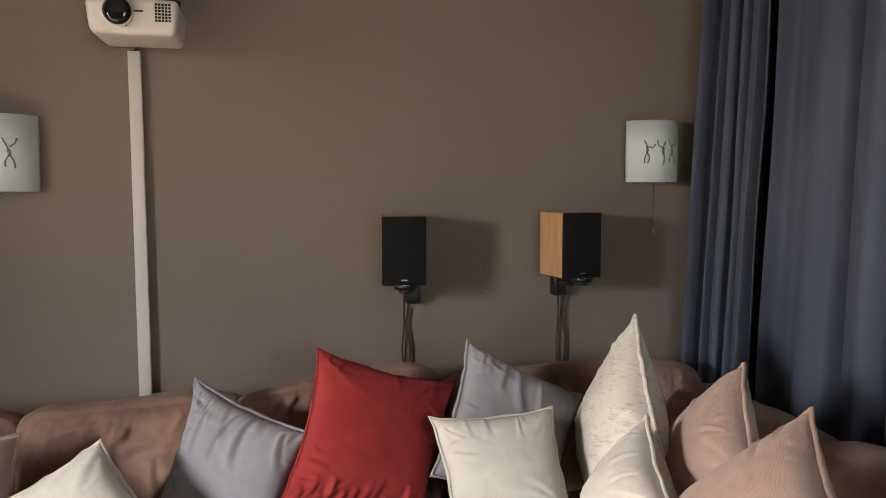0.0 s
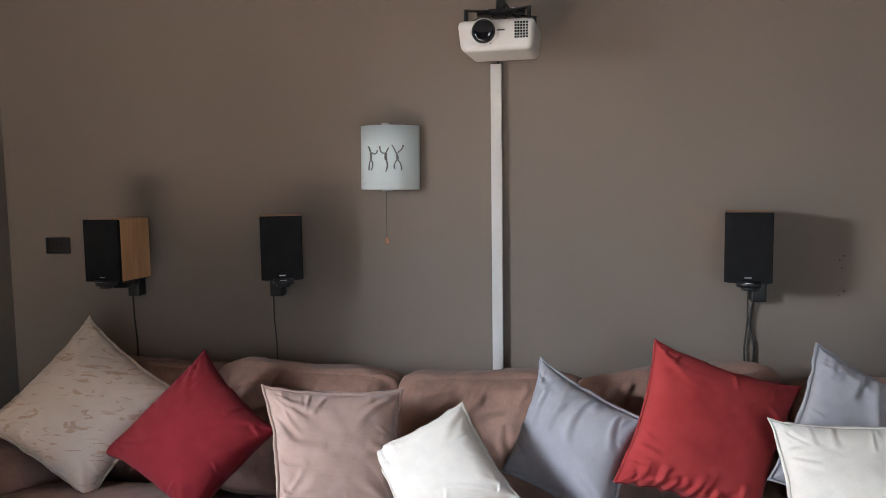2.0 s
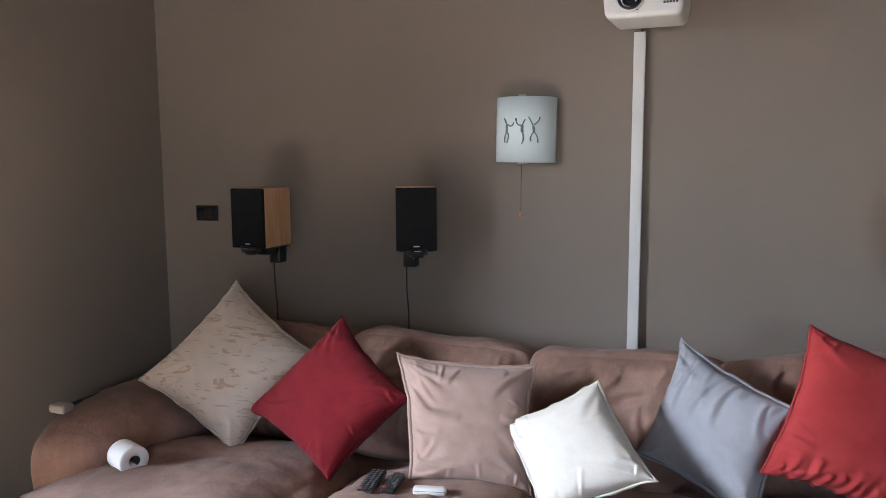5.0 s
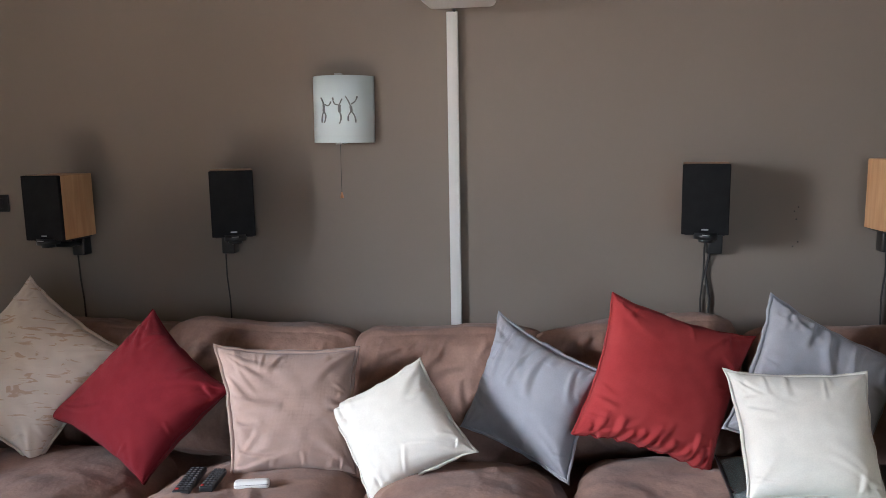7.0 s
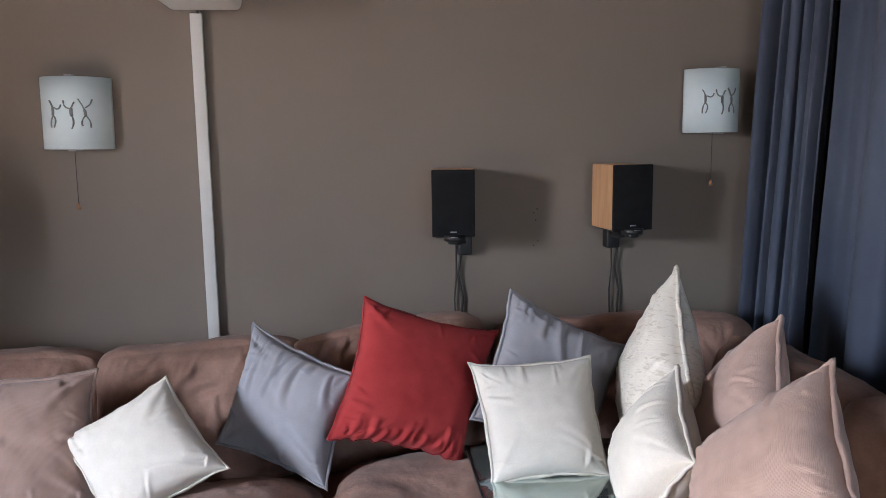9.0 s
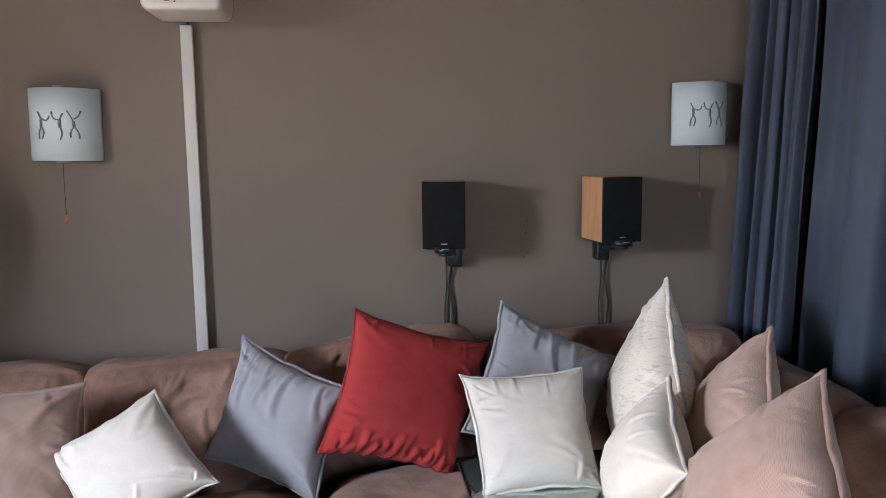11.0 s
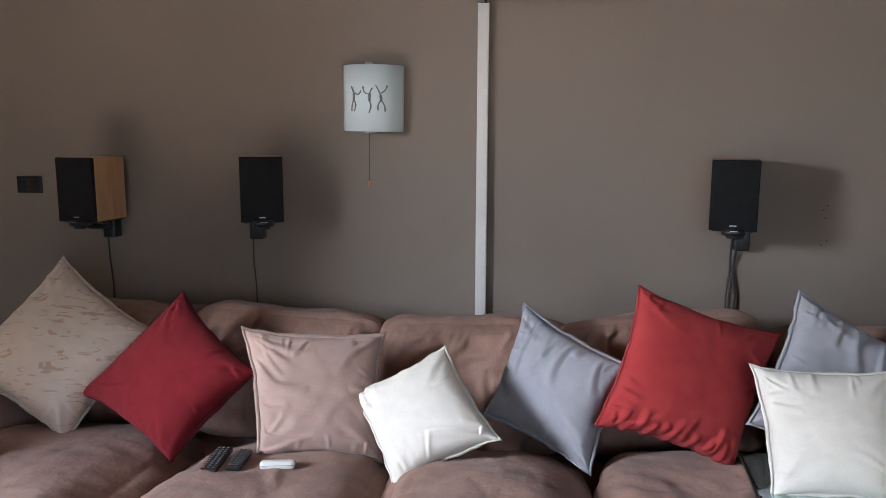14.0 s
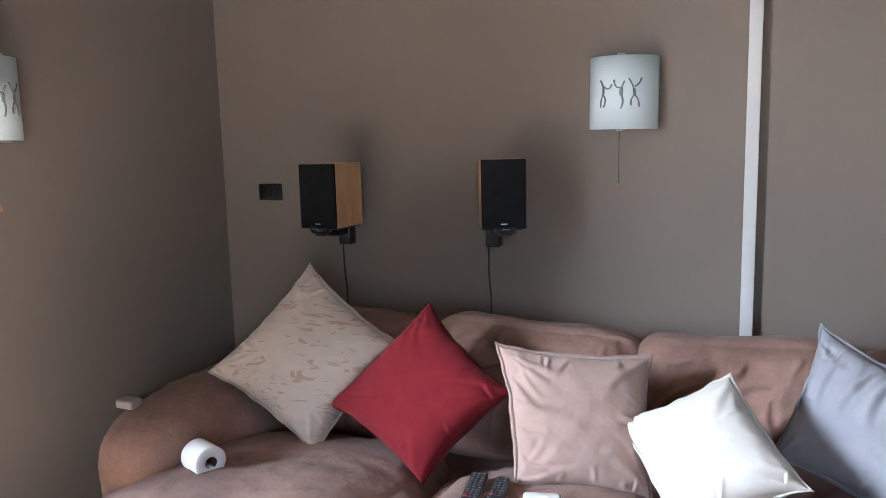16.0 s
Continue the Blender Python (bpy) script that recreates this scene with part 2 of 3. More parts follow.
def crease(x, y, lines, bend):
    z = 0.0
    for cx, cy, a, length, width, amp in lines:
        dx, dy = x - cx, y - cy
        s = dx * math.cos(a) + dy * math.sin(a)
        if -0.02 < s < length:
            d = -dx * math.sin(a) + dy * math.cos(a) + bend * 0.02 * math.sin(s * 14)
            width2 = width * (0.7 + s / length)
            if abs(d) < 4 * width2:
                fade = math.sin(math.pi * min(1.0, max(0.0, (s + 0.02) / (length + 0.02)))) ** 0.7
                q = d / width2
                z += amp * fade * (math.exp(-q * q) - 0.5 * math.exp(-((q - 1.5) ** 2) * 1.5))
    return z


def cushion(name, centre, turn, lean, spin, w, h, puff, material, label, seed, flange=0.013, folds=1.0, gather=0.0, pull="", shear=0.0, taper=0.0, group="scatter cushions on the sofa"):
    """A square scatter cushion: stuffed cover with drawn-in sides, creases and a stitched flange round its seam."""
    m = pose(*centre) @ pose(0, 0, 0, 0, 0, turn) @ pose(0, 0, 0, lean) @ pose(0, 0, 0, 0, 0, spin)
    ob = thing(name, m, label, "cushion", group)
    n = 100
    bm = bmesh.new()
    sx = lambda u, v: w / 2 * u * (1 - 0.105 * (1 - v * v) * abs(u) ** 3) * (1 + taper * v) + shear * v * h / 2
    # a gathered lower seam runs in small scallops
    sy = lambda u, v: h / 2 * v * (1 - 0.105 * (1 - u * u) * abs(v) ** 3) + gather * max(0.0, -v) ** 6 * (0.35 * math.sin(u * 23 + seed) + 0.25 * math.sin(u * 41))
    for side in (1, -1):
        lines = strokes(seed + (side < 0) * 50, w, h, gather=gather, pull=pull)
        grid = []
        for i in range(n + 1):
            row = []
            for j in range(n + 1):
                a, b = (i / n - 0.5) * math.pi, (j / n - 0.5) * math.pi
                u = 0.55 * math.sin(a) + 0.45 * (2 * i / n - 1)
                v = 0.55 * math.sin(b) + 0.45 * (2 * j / n - 1)
                x, y = sx(u, v), sy(u, v)
                body = max(0.0, (1 - u * u) * (1 - v * v)) ** 0.42
                edge = min(1.0, 9 * min(1 - abs(u), 1 - abs(v)))
                q = (x, y, side * 0.4)
                z = puff * body * (1 - 0.10 * v)
                dip = 1.5 * crease(x, y, lines, 1) if side > 0 else 0.0
                z += edge * folds * (0.22 * z * math.tanh(dip / max(0.001, 0.22 * z)) + 0.007 * fold(q, seed, 5) + 0.0022 * fold(q, seed + 5, 26))
                wob = 0.004 * fold((x, y, 0), seed + 2, 18) * (1 - body)
                row.append(bm.verts.new((x + wob, y + wob, side * max(0.0015, z) if edge > 0 else 0)))
            grid.append(row)
        for i in range(n):
            for j in range(n):
                bm.faces.new((grid[i][j], grid[i + 1][j], grid[i + 1][j + 1], grid[i][j + 1]))
    bmesh.ops.remove_doubles(bm, verts=bm.verts, dist=0.0003)
    part("cover", bm, material, ob)
    # stitched flange
    k = 60
    loop = [(2 * i / k - 1, -1) for i in range(k)] + [(1, 2 * i / k - 1) for i in range(k)]
    loop += [(-u, -v) for u, v in loop]
    bm = bmesh.new()
    rings = []
    for u, v in loop:
        x, y = sx(u, v), sy(u, v)
        wob = 0.004 * fold((x, y, 0), seed + 2, 18)
        d = Vector((x, y)).normalized()
        c = (abs(u) * abs(v)) ** 6
        out = flange * (1 + 0.2 * c + 0.25 * fold((x, y, 3), seed, 30))
        lift = 0.009 * fold((x, y, 1), seed + 4, 26)
        ring = []
        for off, up in ((-0.009, 0.0030), (out * 0.02, 0.0010), (out * 0.45, 0.0082), (out, 0.0), (out * 0.45, -0.0082), (out * 0.02, -0.0010), (-0.009, -0.0030)):
            ring.append(bm.verts.new((x + wob + d.x * off, y + wob + d.y * off, up + lift * max(0.0, off / flange))))
        rings.append(ring)
    for a, b in zip(rings, rings[1:] + rings[:1]):
        for i in range(7):
            bm.faces.new((a[i], a[(i + 1) % 7], b[(i + 1) % 7], b[i]))
    part("piping", bm, material, ob)
    return ob


def soft_block(size, seed, crown=0.05, square=5.0, folds=1.0, n=30, lines=12, deep=1.0, slack_folds=0):
    """A stuffed upholstery block with round edges, a crowned top and slack, creased cloth."""
    bm = bmesh.new()
    a, b, c = size[0] / 2, size[1] / 2, size[2] / 2
    flat = c <= b
    rnd = random.Random(seed)
    marks = []
    for k in range(lines):
        marks.append((rnd.uniform(-a, a) * 0.9, rnd.uniform(-1, 1) * (b if flat else c) * 0.9, rnd.uniform(0, 6.28), rnd.uniform(0.10, 0.32), rnd.uniform(0.009, 0.020), rnd.uniform(0.004, 0.009) * deep))
    # puckers under the top seam and long slack folds across the front
    drift = rnd.choice((-52, -128))
    for k in range(slack_folds * 3):
        marks.append((rnd.uniform(-a, a) * 0.95, c * rnd.uniform(0.80, 0.96), radians(-90 + rnd.uniform(-35, 35)), rnd.uniform(0.04, 0.11), rnd.uniform(0.006, 0.010), rnd.uniform(0.003, 0.006)))
    for k in range(slack_folds):
        marks.append((rnd.uniform(-a, a) * 0.85, c * rnd.uniform(0.15, 0.88), radians(drift + rnd.uniform(-16, 16)), rnd.uniform(0.18, 0.36), rnd.uniform(0.013, 0.022), rnd.uniform(0.008, 0.013)))
    bmesh.ops.create_cube(bm, size=2.0)
    bmesh.ops.subdivide_edges(bm, edges=bm.edges, cuts=n, use_grid_fill=True)
    for v in bm.verts:
        p = v.co.copy()
        f = (abs(p.x) ** square + abs(p.y) ** square + abs(p.z) ** square) ** (-1 / square)
        q = Vector((p.x * f * a, p.y * f * b, p.z * f * c))
        top = max(0.0, p.z) if flat else max(0.0, -p.y)
        mound = crown * (1 - p.x ** 4) * (1 - (p.y if flat else p.z) ** 4)
        way = Vector((0, 0, 1)) if flat else Vector((0, -1, 0))
        q += way * top * (mound + (1 - p.x ** 6) * (1 - (p.y if flat else p.z) ** 6) * folds * (crease(q.x, q.y if flat else q.z, marks, 2) if top > 0.3 else 0.0))
        d = Vector((p.x / a, p.y / b, p.z / c)).normalized()
        slack = 0.018 * fold(q, seed, 4) + 0.012 * (0.4 - abs(fold((q.x * 0.6, q.y * 1.4, q.z), seed + 3, 8))) + 0.003 * fold(q, seed + 6, 28)
        v.co = q + d * folds * slack
    return bm


def sofa():
    ob = thing("sofa", pose(0, 0, 0), "large brown suede corner sofa with loose plump cushions", "sofa")
    # frame: plinth, back rail and arms
    part("base", box((3.55, 1.05, 0.30), (0.16, 2.62, 0.19), 0.03), SUEDE, ob)
    part("base", box((0.95, 0.9, 0.30), (1.45, 1.66, 0.19), 0.03), SUEDE, ob)
    part("back_frame", soft_block((3.86, 0.2, 0.66), 4, 0.0, 8, 0.4), SUEDE, ob).location = (0.08, 3.46, 0.36)
    seats = [(-1.25, 2.42, 0.84, 1.16, 0.03), (-0.51, 2.45, 0.68, 1.05, 0.035), (0.12, 2.45, 0.62, 1.05, 0.04), (0.735, 2.45, 0.62, 1.05, 0.004), (1.42, 2.45, 0.76, 1.05, -0.012), (1.45, 1.58, 0.8, 0.75, 0.02)]
    for i, (x, y, w, d, crown) in enumerate(seats):
        c = part("seat_cushion", soft_block((w, d, 0.20), 11 + i, crown, 4.0, 1.0, 50, lines=18, deep=0.9), SUEDE, ob)
        c.matrix_local = pose(x, y, 0.388 if y > 2 else 0.395) if x > 0.5 else pose(x, y, 0.374, -6) if i == 1 else pose(x, y, 0.388, -5)
    backs = [(-1.36, 0.74, 0.80, 2), (-0.68, 0.74, 0.797, 2), (0.02, 0.70, 0.79, -1), (0.66, 0.70, 0.825, -6), (1.53, 1.02, 0.81, 1)]
    for i, (x, w, top, tilt) in enumerate(backs):
        c = part("back_cushion", soft_block((w, 0.26, 0.48), 31 + i, 0.04, 7.0, 1.3, 84, lines=5, deep=1.0, slack_folds=9), SUEDE, ob)
        c.matrix_local = pose(x, 3.23, top - 0.235, -13, tilt, 0)
    c = part("armrest", soft_block((0.46, 0.94, 0.49), 51, 0.01, 4.0, 0.6, 40), SUEDE, ob)
    c.location = (-1.735, 2.89, 0.368)
    for i, (y, w) in enumerate(((2.82, 0.78), (2.1, 0.80), (1.45, 0.6))):
        c = part("back_cushion", soft_block((w, 0.24, 0.46), 61 + i, 0.05, 6, 1.3), SUEDE, ob)
        c.matrix_local = pose(1.95, y, 0.52, -10, 0, -90)
    c = part("back_frame", soft_block((0.14, 2.3, 0.6), 71, 0.0, 8, 0.4), SUEDE, ob)
    c.location = (2.09, 2.3, 0.34)
    return ob


sofa()

cushion("scatter_cushion", (-1.358, 2.858, 0.729), 16.2, 60.4, 50.8, 0.463, 0.457, 0.102, GOLD, "ivory and gold brocade cushion standing on one corner", 1, 0.011, shear=-0.036, taper=0.051)
cushion("scatter_cushion", (-0.922, 2.788, 0.672), -3.8, 58.1, 53.1, 0.416, 0.418, 0.096, CRIMSON, "plain crimson cotton cushion tipped onto its corner", 2, 0.002, shear=-0.091, taper=0.102)
cushion("scatter_cushion", (-0.439, 2.795, 0.642), 20.7, 64.0, -5.7, 0.404, 0.393, 0.090, PINK, "dusty pink corduroy cushion leaning on the backrest", 3, 0.013, pull="left", shear=-0.099, taper=0.090)
cushion("scatter_cushion", (-0.091, 2.728, 0.618), -13.6, 52.9, 34.6, 0.332, 0.342, 0.084, CREAM, "small off-white cotton cushion tipped to one side", 4, 0.010, folds=0.7, shear=-0.117, taper=-0.015)
cushion("scatter_cushion", (0.303, 2.923, 0.660), -26.5, 66.3, 81.5, 0.361, 0.396, 0.090, GREY, "blue-grey velvet cushion tilted against a red cushion", 5, 0.013, pull="right", shear=0.140, taper=0.062)
cushion("scatter_cushion", (0.701, 2.871, 0.732), 16.9, 69.9, -19.9, 0.456, 0.442, 0.096, RED, "bright red cotton cushion with gathered lower edge", 6, 0.004, gather=0.008, shear=0.107, taper=0.043)
cushion("scatter_cushion", (1.138, 2.878, 0.707), 10.3, 62.9, -31.3, 0.412, 0.439, 0.084, GREY, "blue-grey velvet cushion behind a white cushion", 7, 0.013, pull="top", shear=-0.004, taper=0.045)
cushion("scatter_cushion", (1.045, 2.663, 0.662), -3.8, 57.1, 1.3, 0.355, 0.351, 0.090, CREAM, "small off-white cotton cushion standing on the glass sheet", 8, 0.010, folds=0.75, shear=-0.048, taper=0.040)
cushion("scatter_cushion", (1.420, 2.687, 0.742), -99.2, 78.1, 60.0, 0.443, 0.466, 0.108, IVORY, "ivory brocade cushion standing in the sofa corner", 9, 0.012, shear=0.038, taper=0.122)
cushion("scatter_cushion", (1.244, 2.326, 0.680), -97.8, 66.1, 68.0, 0.304, 0.328, 0.096, CREAM, "small off-white cushion in front of brocade cushion", 10, 0.010, folds=0.6, shear=-0.026, taper=0.083)
cushion("scatter_cushion", (1.499, 2.391, 0.747), -104.4, 62.2, 56.1, 0.408, 0.403, 0.090, PINK, "dusty pink corduroy cushion behind a second pink one", 11, 0.012, shear=0.003, taper=-0.033)
cushion("scatter_cushion", (1.313, 1.949, 0.772), -97.6, 57.2, 55.0, 0.414, 0.397, 0.096, PINK, "dusty pink corduroy cushion near the sofa end", 12, 0.014, shear=-0.026, taper=-0.024)

# ---- fixtures on the walls
def speaker(x, y, top, turn, group="loudspeakers on the wall"):
    """Bookshelf loudspeaker on a wall bracket; the origin is the middle of its front at the base."""
    W, D, HT = 0.160, 0.20, 0.250
    ob = thing("loudspeaker", pose(x, y, top - HT, 0, 0, turn), "small beech loudspeaker with black grille on wall bracket", "loudspeaker", group)
    part("cabinet", box((W, D - 0.014, HT), (0, D / 2 + 0.007, HT / 2), 0.003), BEECH, ob, smooth=False)
    part("grille", box((W + 0.001, 0.018, HT + 0.0005), (0, 0.006, HT / 2), 0.004), GRILLE, ob)
    part("nameplate", box((0.024, 0.002, 0.005), (0, -0.003, 0.018), 0.0006), METAL, ob)
    part("clamp_plate", box((W * 0.86, D * 0.8, 0.006), (0, D * 0.55, -0.004), 0.001), BLACK, ob)
    # front cup and swivel of the bracket
    cup = part("swivel_cup", rod(0.042, 0.022, pose(0.004, 0.012, -0.004), n=28), BLACK, ob)
    part("stop_ring", rod(0.026, 0.012, pose(0.004, 0.012, -0.021), n=24), BLACK, cup)
    part("cup_mark", box((0.026, 0.002, 0.003), (0.004, -0.0305, 0.002)), METAL, cup)
    return ob


def bracket_arm(ob, x, y, wx):
    m = ob.matrix_world.inverted()
    top = ob.matrix_world.translation.z
    a = m @ Vector((wx, YW - 0.028, top - 0.045))
    bm = box((0.055, 0.055, 0.085), (wx, YW - 0.029, top - 0.055), 0.006)
    bmesh.ops.transform(bm, matrix=m, verts=bm.verts)
    part("wall_plate", bm, BLACK, ob)
    b = Vector((0.004, 0.05, -0.02))
    part("bracket_arm", tube([b, (a + b) / 2 + Vector((0, 0, -0.006)), a], 0.016, 0.012), BLACK, ob)


def lead(ob, pts, rx=0.004, ry=0.004):
    m = ob.matrix_world.inverted()
    part("cable", tube([m @ Vector(p) for p in pts], rx, ry, n=8), CABLE, ob)


SPK = [(-1.565, 3.295, 1.358, -4, -1.592), (-0.822, 3.345, 1.366, 22, -0.934), (0.915, 3.37, 1.368, -11, 0.993), (1.607, 3.335, 1.375, 4, 1.615)]
for x, y, top, turn, wx in SPK:
    s = speaker(x, y, top, turn)
    bracket_arm(s, x, y, wx)
    zb = top - 0.25
    if x < 0:
        lead(s, [(wx - 0.022, YW - 0.03, zb - 0.06), (wx - 0.03, YW - 0.012, zb - 0.2), (wx - 0.022, YW - 0.012, zb - 0.3), (wx - 0.02, YW - 0.012, 0.55)], 0.003)
    else:
        near, far = ((-0.036, -0.012) if x < 1.2 else (0.004, 0.036))
        for k, sway, r in ((near, 0.006, 0.0032), (far, -0.012, 0.0045)):
            lead(s, [(wx + k, YW - 0.05, zb - 0.01), (wx + k * 0.9, YW - 0.02, zb - 0.09), (wx + k + sway, YW - 0.012, zb - 0.18), (wx + k - sway * 0.6, YW - 0.012, zb - 0.28), (wx + k + sway, YW - 0.012, 0.55)], r)


def wall_lamp(m, label, mirrored=1):
    """Half-round opal glass wall lamp with pull cord; local x along the wall, -y into the room."""
    W, HT, D = 0.247, 0.257, 0.085
    ob = thing("wall_lamp", m, label, "lamp", "wall lamps")
    R = (W * W / 4 + D * D) / (2 * D)
    half = math.asin(W / 2 / R)
    bm = bmesh.new()
    cols = []
    for i in range(33):
        a = -half + 2 * half * i / 32
        ring = []
        for r in (R, R - 0.004):
            for z in (-HT / 2, HT / 2):
                ring.append(bm.verts.new((r * math.sin(a), -(r * math.cos(a) - R + D) - 0.02, z)))
        cols.append(ring)
    for p, q in zip(cols, cols[1:]):
        for a, b in ((0, 1), (1, 3), (3, 2), (2, 0)):
            bm.faces.new((p[a], p[b], q[b], q[a]))
    bm.faces.new([cols[0][i] for i in (0, 1, 3, 2)])
    bm.faces.new([cols[-1][i] for i in (0, 2, 3, 1)])
    part("shade", bm, OPAL, ob)
    part("back_plate", box((0.10, 0.018, 0.16), (0, -0.009, 0), 0.004), WHITE, ob)
    for z in (-1, 1):
        part("clip", box((0.026, 0.03, 0.005), (0, -D - 0.012, z * (HT / 2 + 0.0035)), 0.0015), METAL, ob)
        part("strut", box((0.012, D, 0.004), (0, -D / 2 - 0.006, z * (HT / 2 + 0.003))), METAL, ob)
    cord = part("pull_cord", tube([(-0.008, -0.055, -0.1), (-0.008, -0.055, -0.23), (-0.007, -0.055, -0.325)], 0.0012), CABLE, ob)
    part("bead", rod(0.008, 0.024, pose(-0.007, -0.055, -0.335), radius2=0.003, n=12), BRASS, cord)
    # three abstract brush marks printed on the glass
    for k, strokes_ in enumerate(([((-.10, .16), (-.02, .05), (-.05, -.05)), ((-.02, .06), (.06, .0), (.1, .1)), ((-.05, -.05), (.03, -.1), (-.04, -.22)), ((-.05, -.05), (-.1, -.12), (-.09, -.22))],
                                 [((.08, .14), (.0, .04), (.03, -.06)), ((.0, .05), (-.09, .04), (-.1, .16)), ((.03, -.06), (.08, -.14), (.02, -.24))],
                                 [((-.1, .18), (.0, .05), (.0, -.05)), ((.0, .06), (.09, .1), (.1, .18)), ((.0, -.05), (.08, -.12), (.07, -.22)), ((.0, -.05), (-.08, -.13), (-.05, -.2))])):
        bm = bmesh.new()
        for st in strokes_:
            pts = []
            for i in range(7):
                f = i / 6
                p = [(1 - f) ** 2 * a + 2 * f * (1 - f) * b + f * f * c for a, b, c in zip(*st)]
                x = -0.052 + k * 0.050 + p[0] * 0.21
                y = -(math.sqrt((R + 0.0006) ** 2 - x * x) - R + D) - 0.02
                pts.append((x, y, 0.004 + p[1] * 0.25))
            tube(pts, 0.0058 if st is strokes_[0] else 0.0034, 0.0026, n=6, bm=bm)
        part("print", bm, INK, ob, "grey abstract brush mark")
    return ob


wall_lamp(pose(-0.436, YW, 1.591, 0, 0.8, 0), "white curved glass wall lamp with grey print, unlit")
wall_lamp(pose(2.043, YW, 1.622), "white curved glass wall lamp beside the curtain, unlit")
wall_lamp(pose(XL, 2.43, 1.60, 0, 0, 90), "white curved glass wall lamp on the side wall, unlit")

# cable duct under the projector
ob = thing("cable_duct", pose(0, YW, 0.2), "white plastic cable duct running up the wall", "cable duct")
part("base", box((0.038, 0.012, 1.75), (0, -0.006, 0.875)), WHITE, ob)
part("cover", box((0.043, 0.020, 1.75), (0, -0.021, 0.875), 0.003), WHITE, ob)
part("end_opening", box((0.034, 0.018, 0.004), (0, -0.020, 1.7505)), BLACK, ob)

# old screw holes in the wall
for x, z in ((1.304, 1.193), (1.290, 1.177), (1.298, 1.147), (1.308, 1.060), (1.290, 1.043)):
    ob = part("screw_hole", rod(0.0028, 0.004, pose(x, YW - 0.0005, z, 90), n=10), BLACK)
    tagged(ob, "small dark screw hole in the taupe wall", "screw hole", "screw holes in the wall")

# black switch plate
ob = thing("switch_plate", pose(-1.985, YW, 1.228), "black rectangular wall switch plate with rounded corners", "switch")
part("plate", box((0.12, 0.010, 0.074), (0, -0.005, 0), 0.0045, segments=3), BLACK, ob)
for k in (-1, 0, 1):
    part("button", box((0.022, 0.004, 0.044), (k * 0.0235, -0.0105, 0), 0.0012), BLACK, ob)


def projector():
    ob = thing("projector", pose(0.042, 3.36, 1.945, 0, 0, -3), "white video projector hung from a black ceiling mount", "projector")
    W, D, HT = 0.272, 0.25, 0.108
    bm = box((W, D, HT), (0, 0, HT / 2), 0.022, segments=4)
    for v in bm.verts:
        k = 1 - max(0, 0.05 - v.co.z) * 2.0
        v.co.x *= k
        v.co.y -= 0.010 * (1 - (v.co.x / W * 2) ** 2) if v.co.y < 0 else 0
    part("body", bm, WHITE, ob)
    ring = part("lens_ring", rod(0.046, 0.02, pose(-0.040, -D / 2 - 0.009, 0.064, 90), n=40), WHITE, ob)
    part("lens_barrel", rod(0.041, 0.016, pose(-0.040, -D / 2 - 0.0165, 0.064, 90), n=40), BLACK, ring)
    bm = bmesh.new()
    bmesh.ops.create_uvsphere(bm, u_segments=32, v_segments=12, radius=0.036, matrix=pose(-0.040, -D / 2 - 0.024, 0.064) @ Matrix.Diagonal((1, 0.25, 1, 1)))
    part("lens", bm, LENS, ring)
    for r in range(6):
        for c in range(5):
            x = 0.070 + c * 0.0098
            part("vent_slot", box((0.0066, 0.004, 0.0062), (x, -D / 2 - 0.010 * (1 - (2 * x / W) ** 2) + 0.0008, 0.042 + r * 0.0098)), BLACK, ob)
    part("lamp_cover", box((0.07, 0.003, 0.012), (-0.05, -D / 2 - 0.007, 0.018), 0.001), WHITE, ob)
    part("name_bar", box((0.03, 0.001, 0.005), (0.018, -D / 2 - 0.0105, 0.068)), RUBBER, ob)
    part("sensor", box((0.012, 0.002, 0.008), (-0.02, -D / 2 - 0.0105, 0.026), 0.001), LENS, ob)
    # ceiling mount: spider arms, legs, plate, pole
    bm = rod(0.05, 0.012, pose(0, 0, HT + 0.045), n=36)
    bmesh.ops.scale(bm, vec=(1.75, 1.0, 1.0), verts=bm.verts)
    part("mount_plate", bm, BLACK, ob)
    for x in (-0.045, 0.05):
        part("mount_screw", rod(0.006, 0.004, pose(x, -0.038, HT + 0.053), n=14), METAL, ob)
    for sx in (-1, 1):
        for sy in (-1, 1):
            arm = part("mount_arm", tube([(0.03 * sx, 0.03 * sy, HT + 0.045), (0.115 * sx, 0.09 * sy, HT + 0.042)], 0.012, 0.004), BLACK, ob)
            part("mount_leg", rod(0.008, 0.046, pose(0.112 * sx, 0.088 * sy, HT + 0.022), n=14), BLACK, arm)
    part("ball_joint", rod(0.019, 0.04, pose(0, 0, HT + 0.068), n=24), BLACK, ob)
    part("pole", rod(0.014, H - 1.945 - HT - 0.07, pose(0, 0, (H - 1.945 + HT + 0.07) / 2), n=20), BLACK, ob)
    for k, s in ((-0.03, 1), (0.02, -1), (0.045, 1)):
        part("cable", tube([(k, 0.10, 0.09), (k + 0.02 * s, 0.06, HT + 0.03), (k, 0.0, HT + 0.035), (0.01 * s, 0.01, HT + 0.09)], 0.004), BLACK, ob)
    part("signal_cable", tube([(-0.04, 0.12, 0.05), (-0.042, 0.17, 0.04), (-0.042, 0.195, 0.004)], 0.006), BLACK, ob)
    return ob


projector()


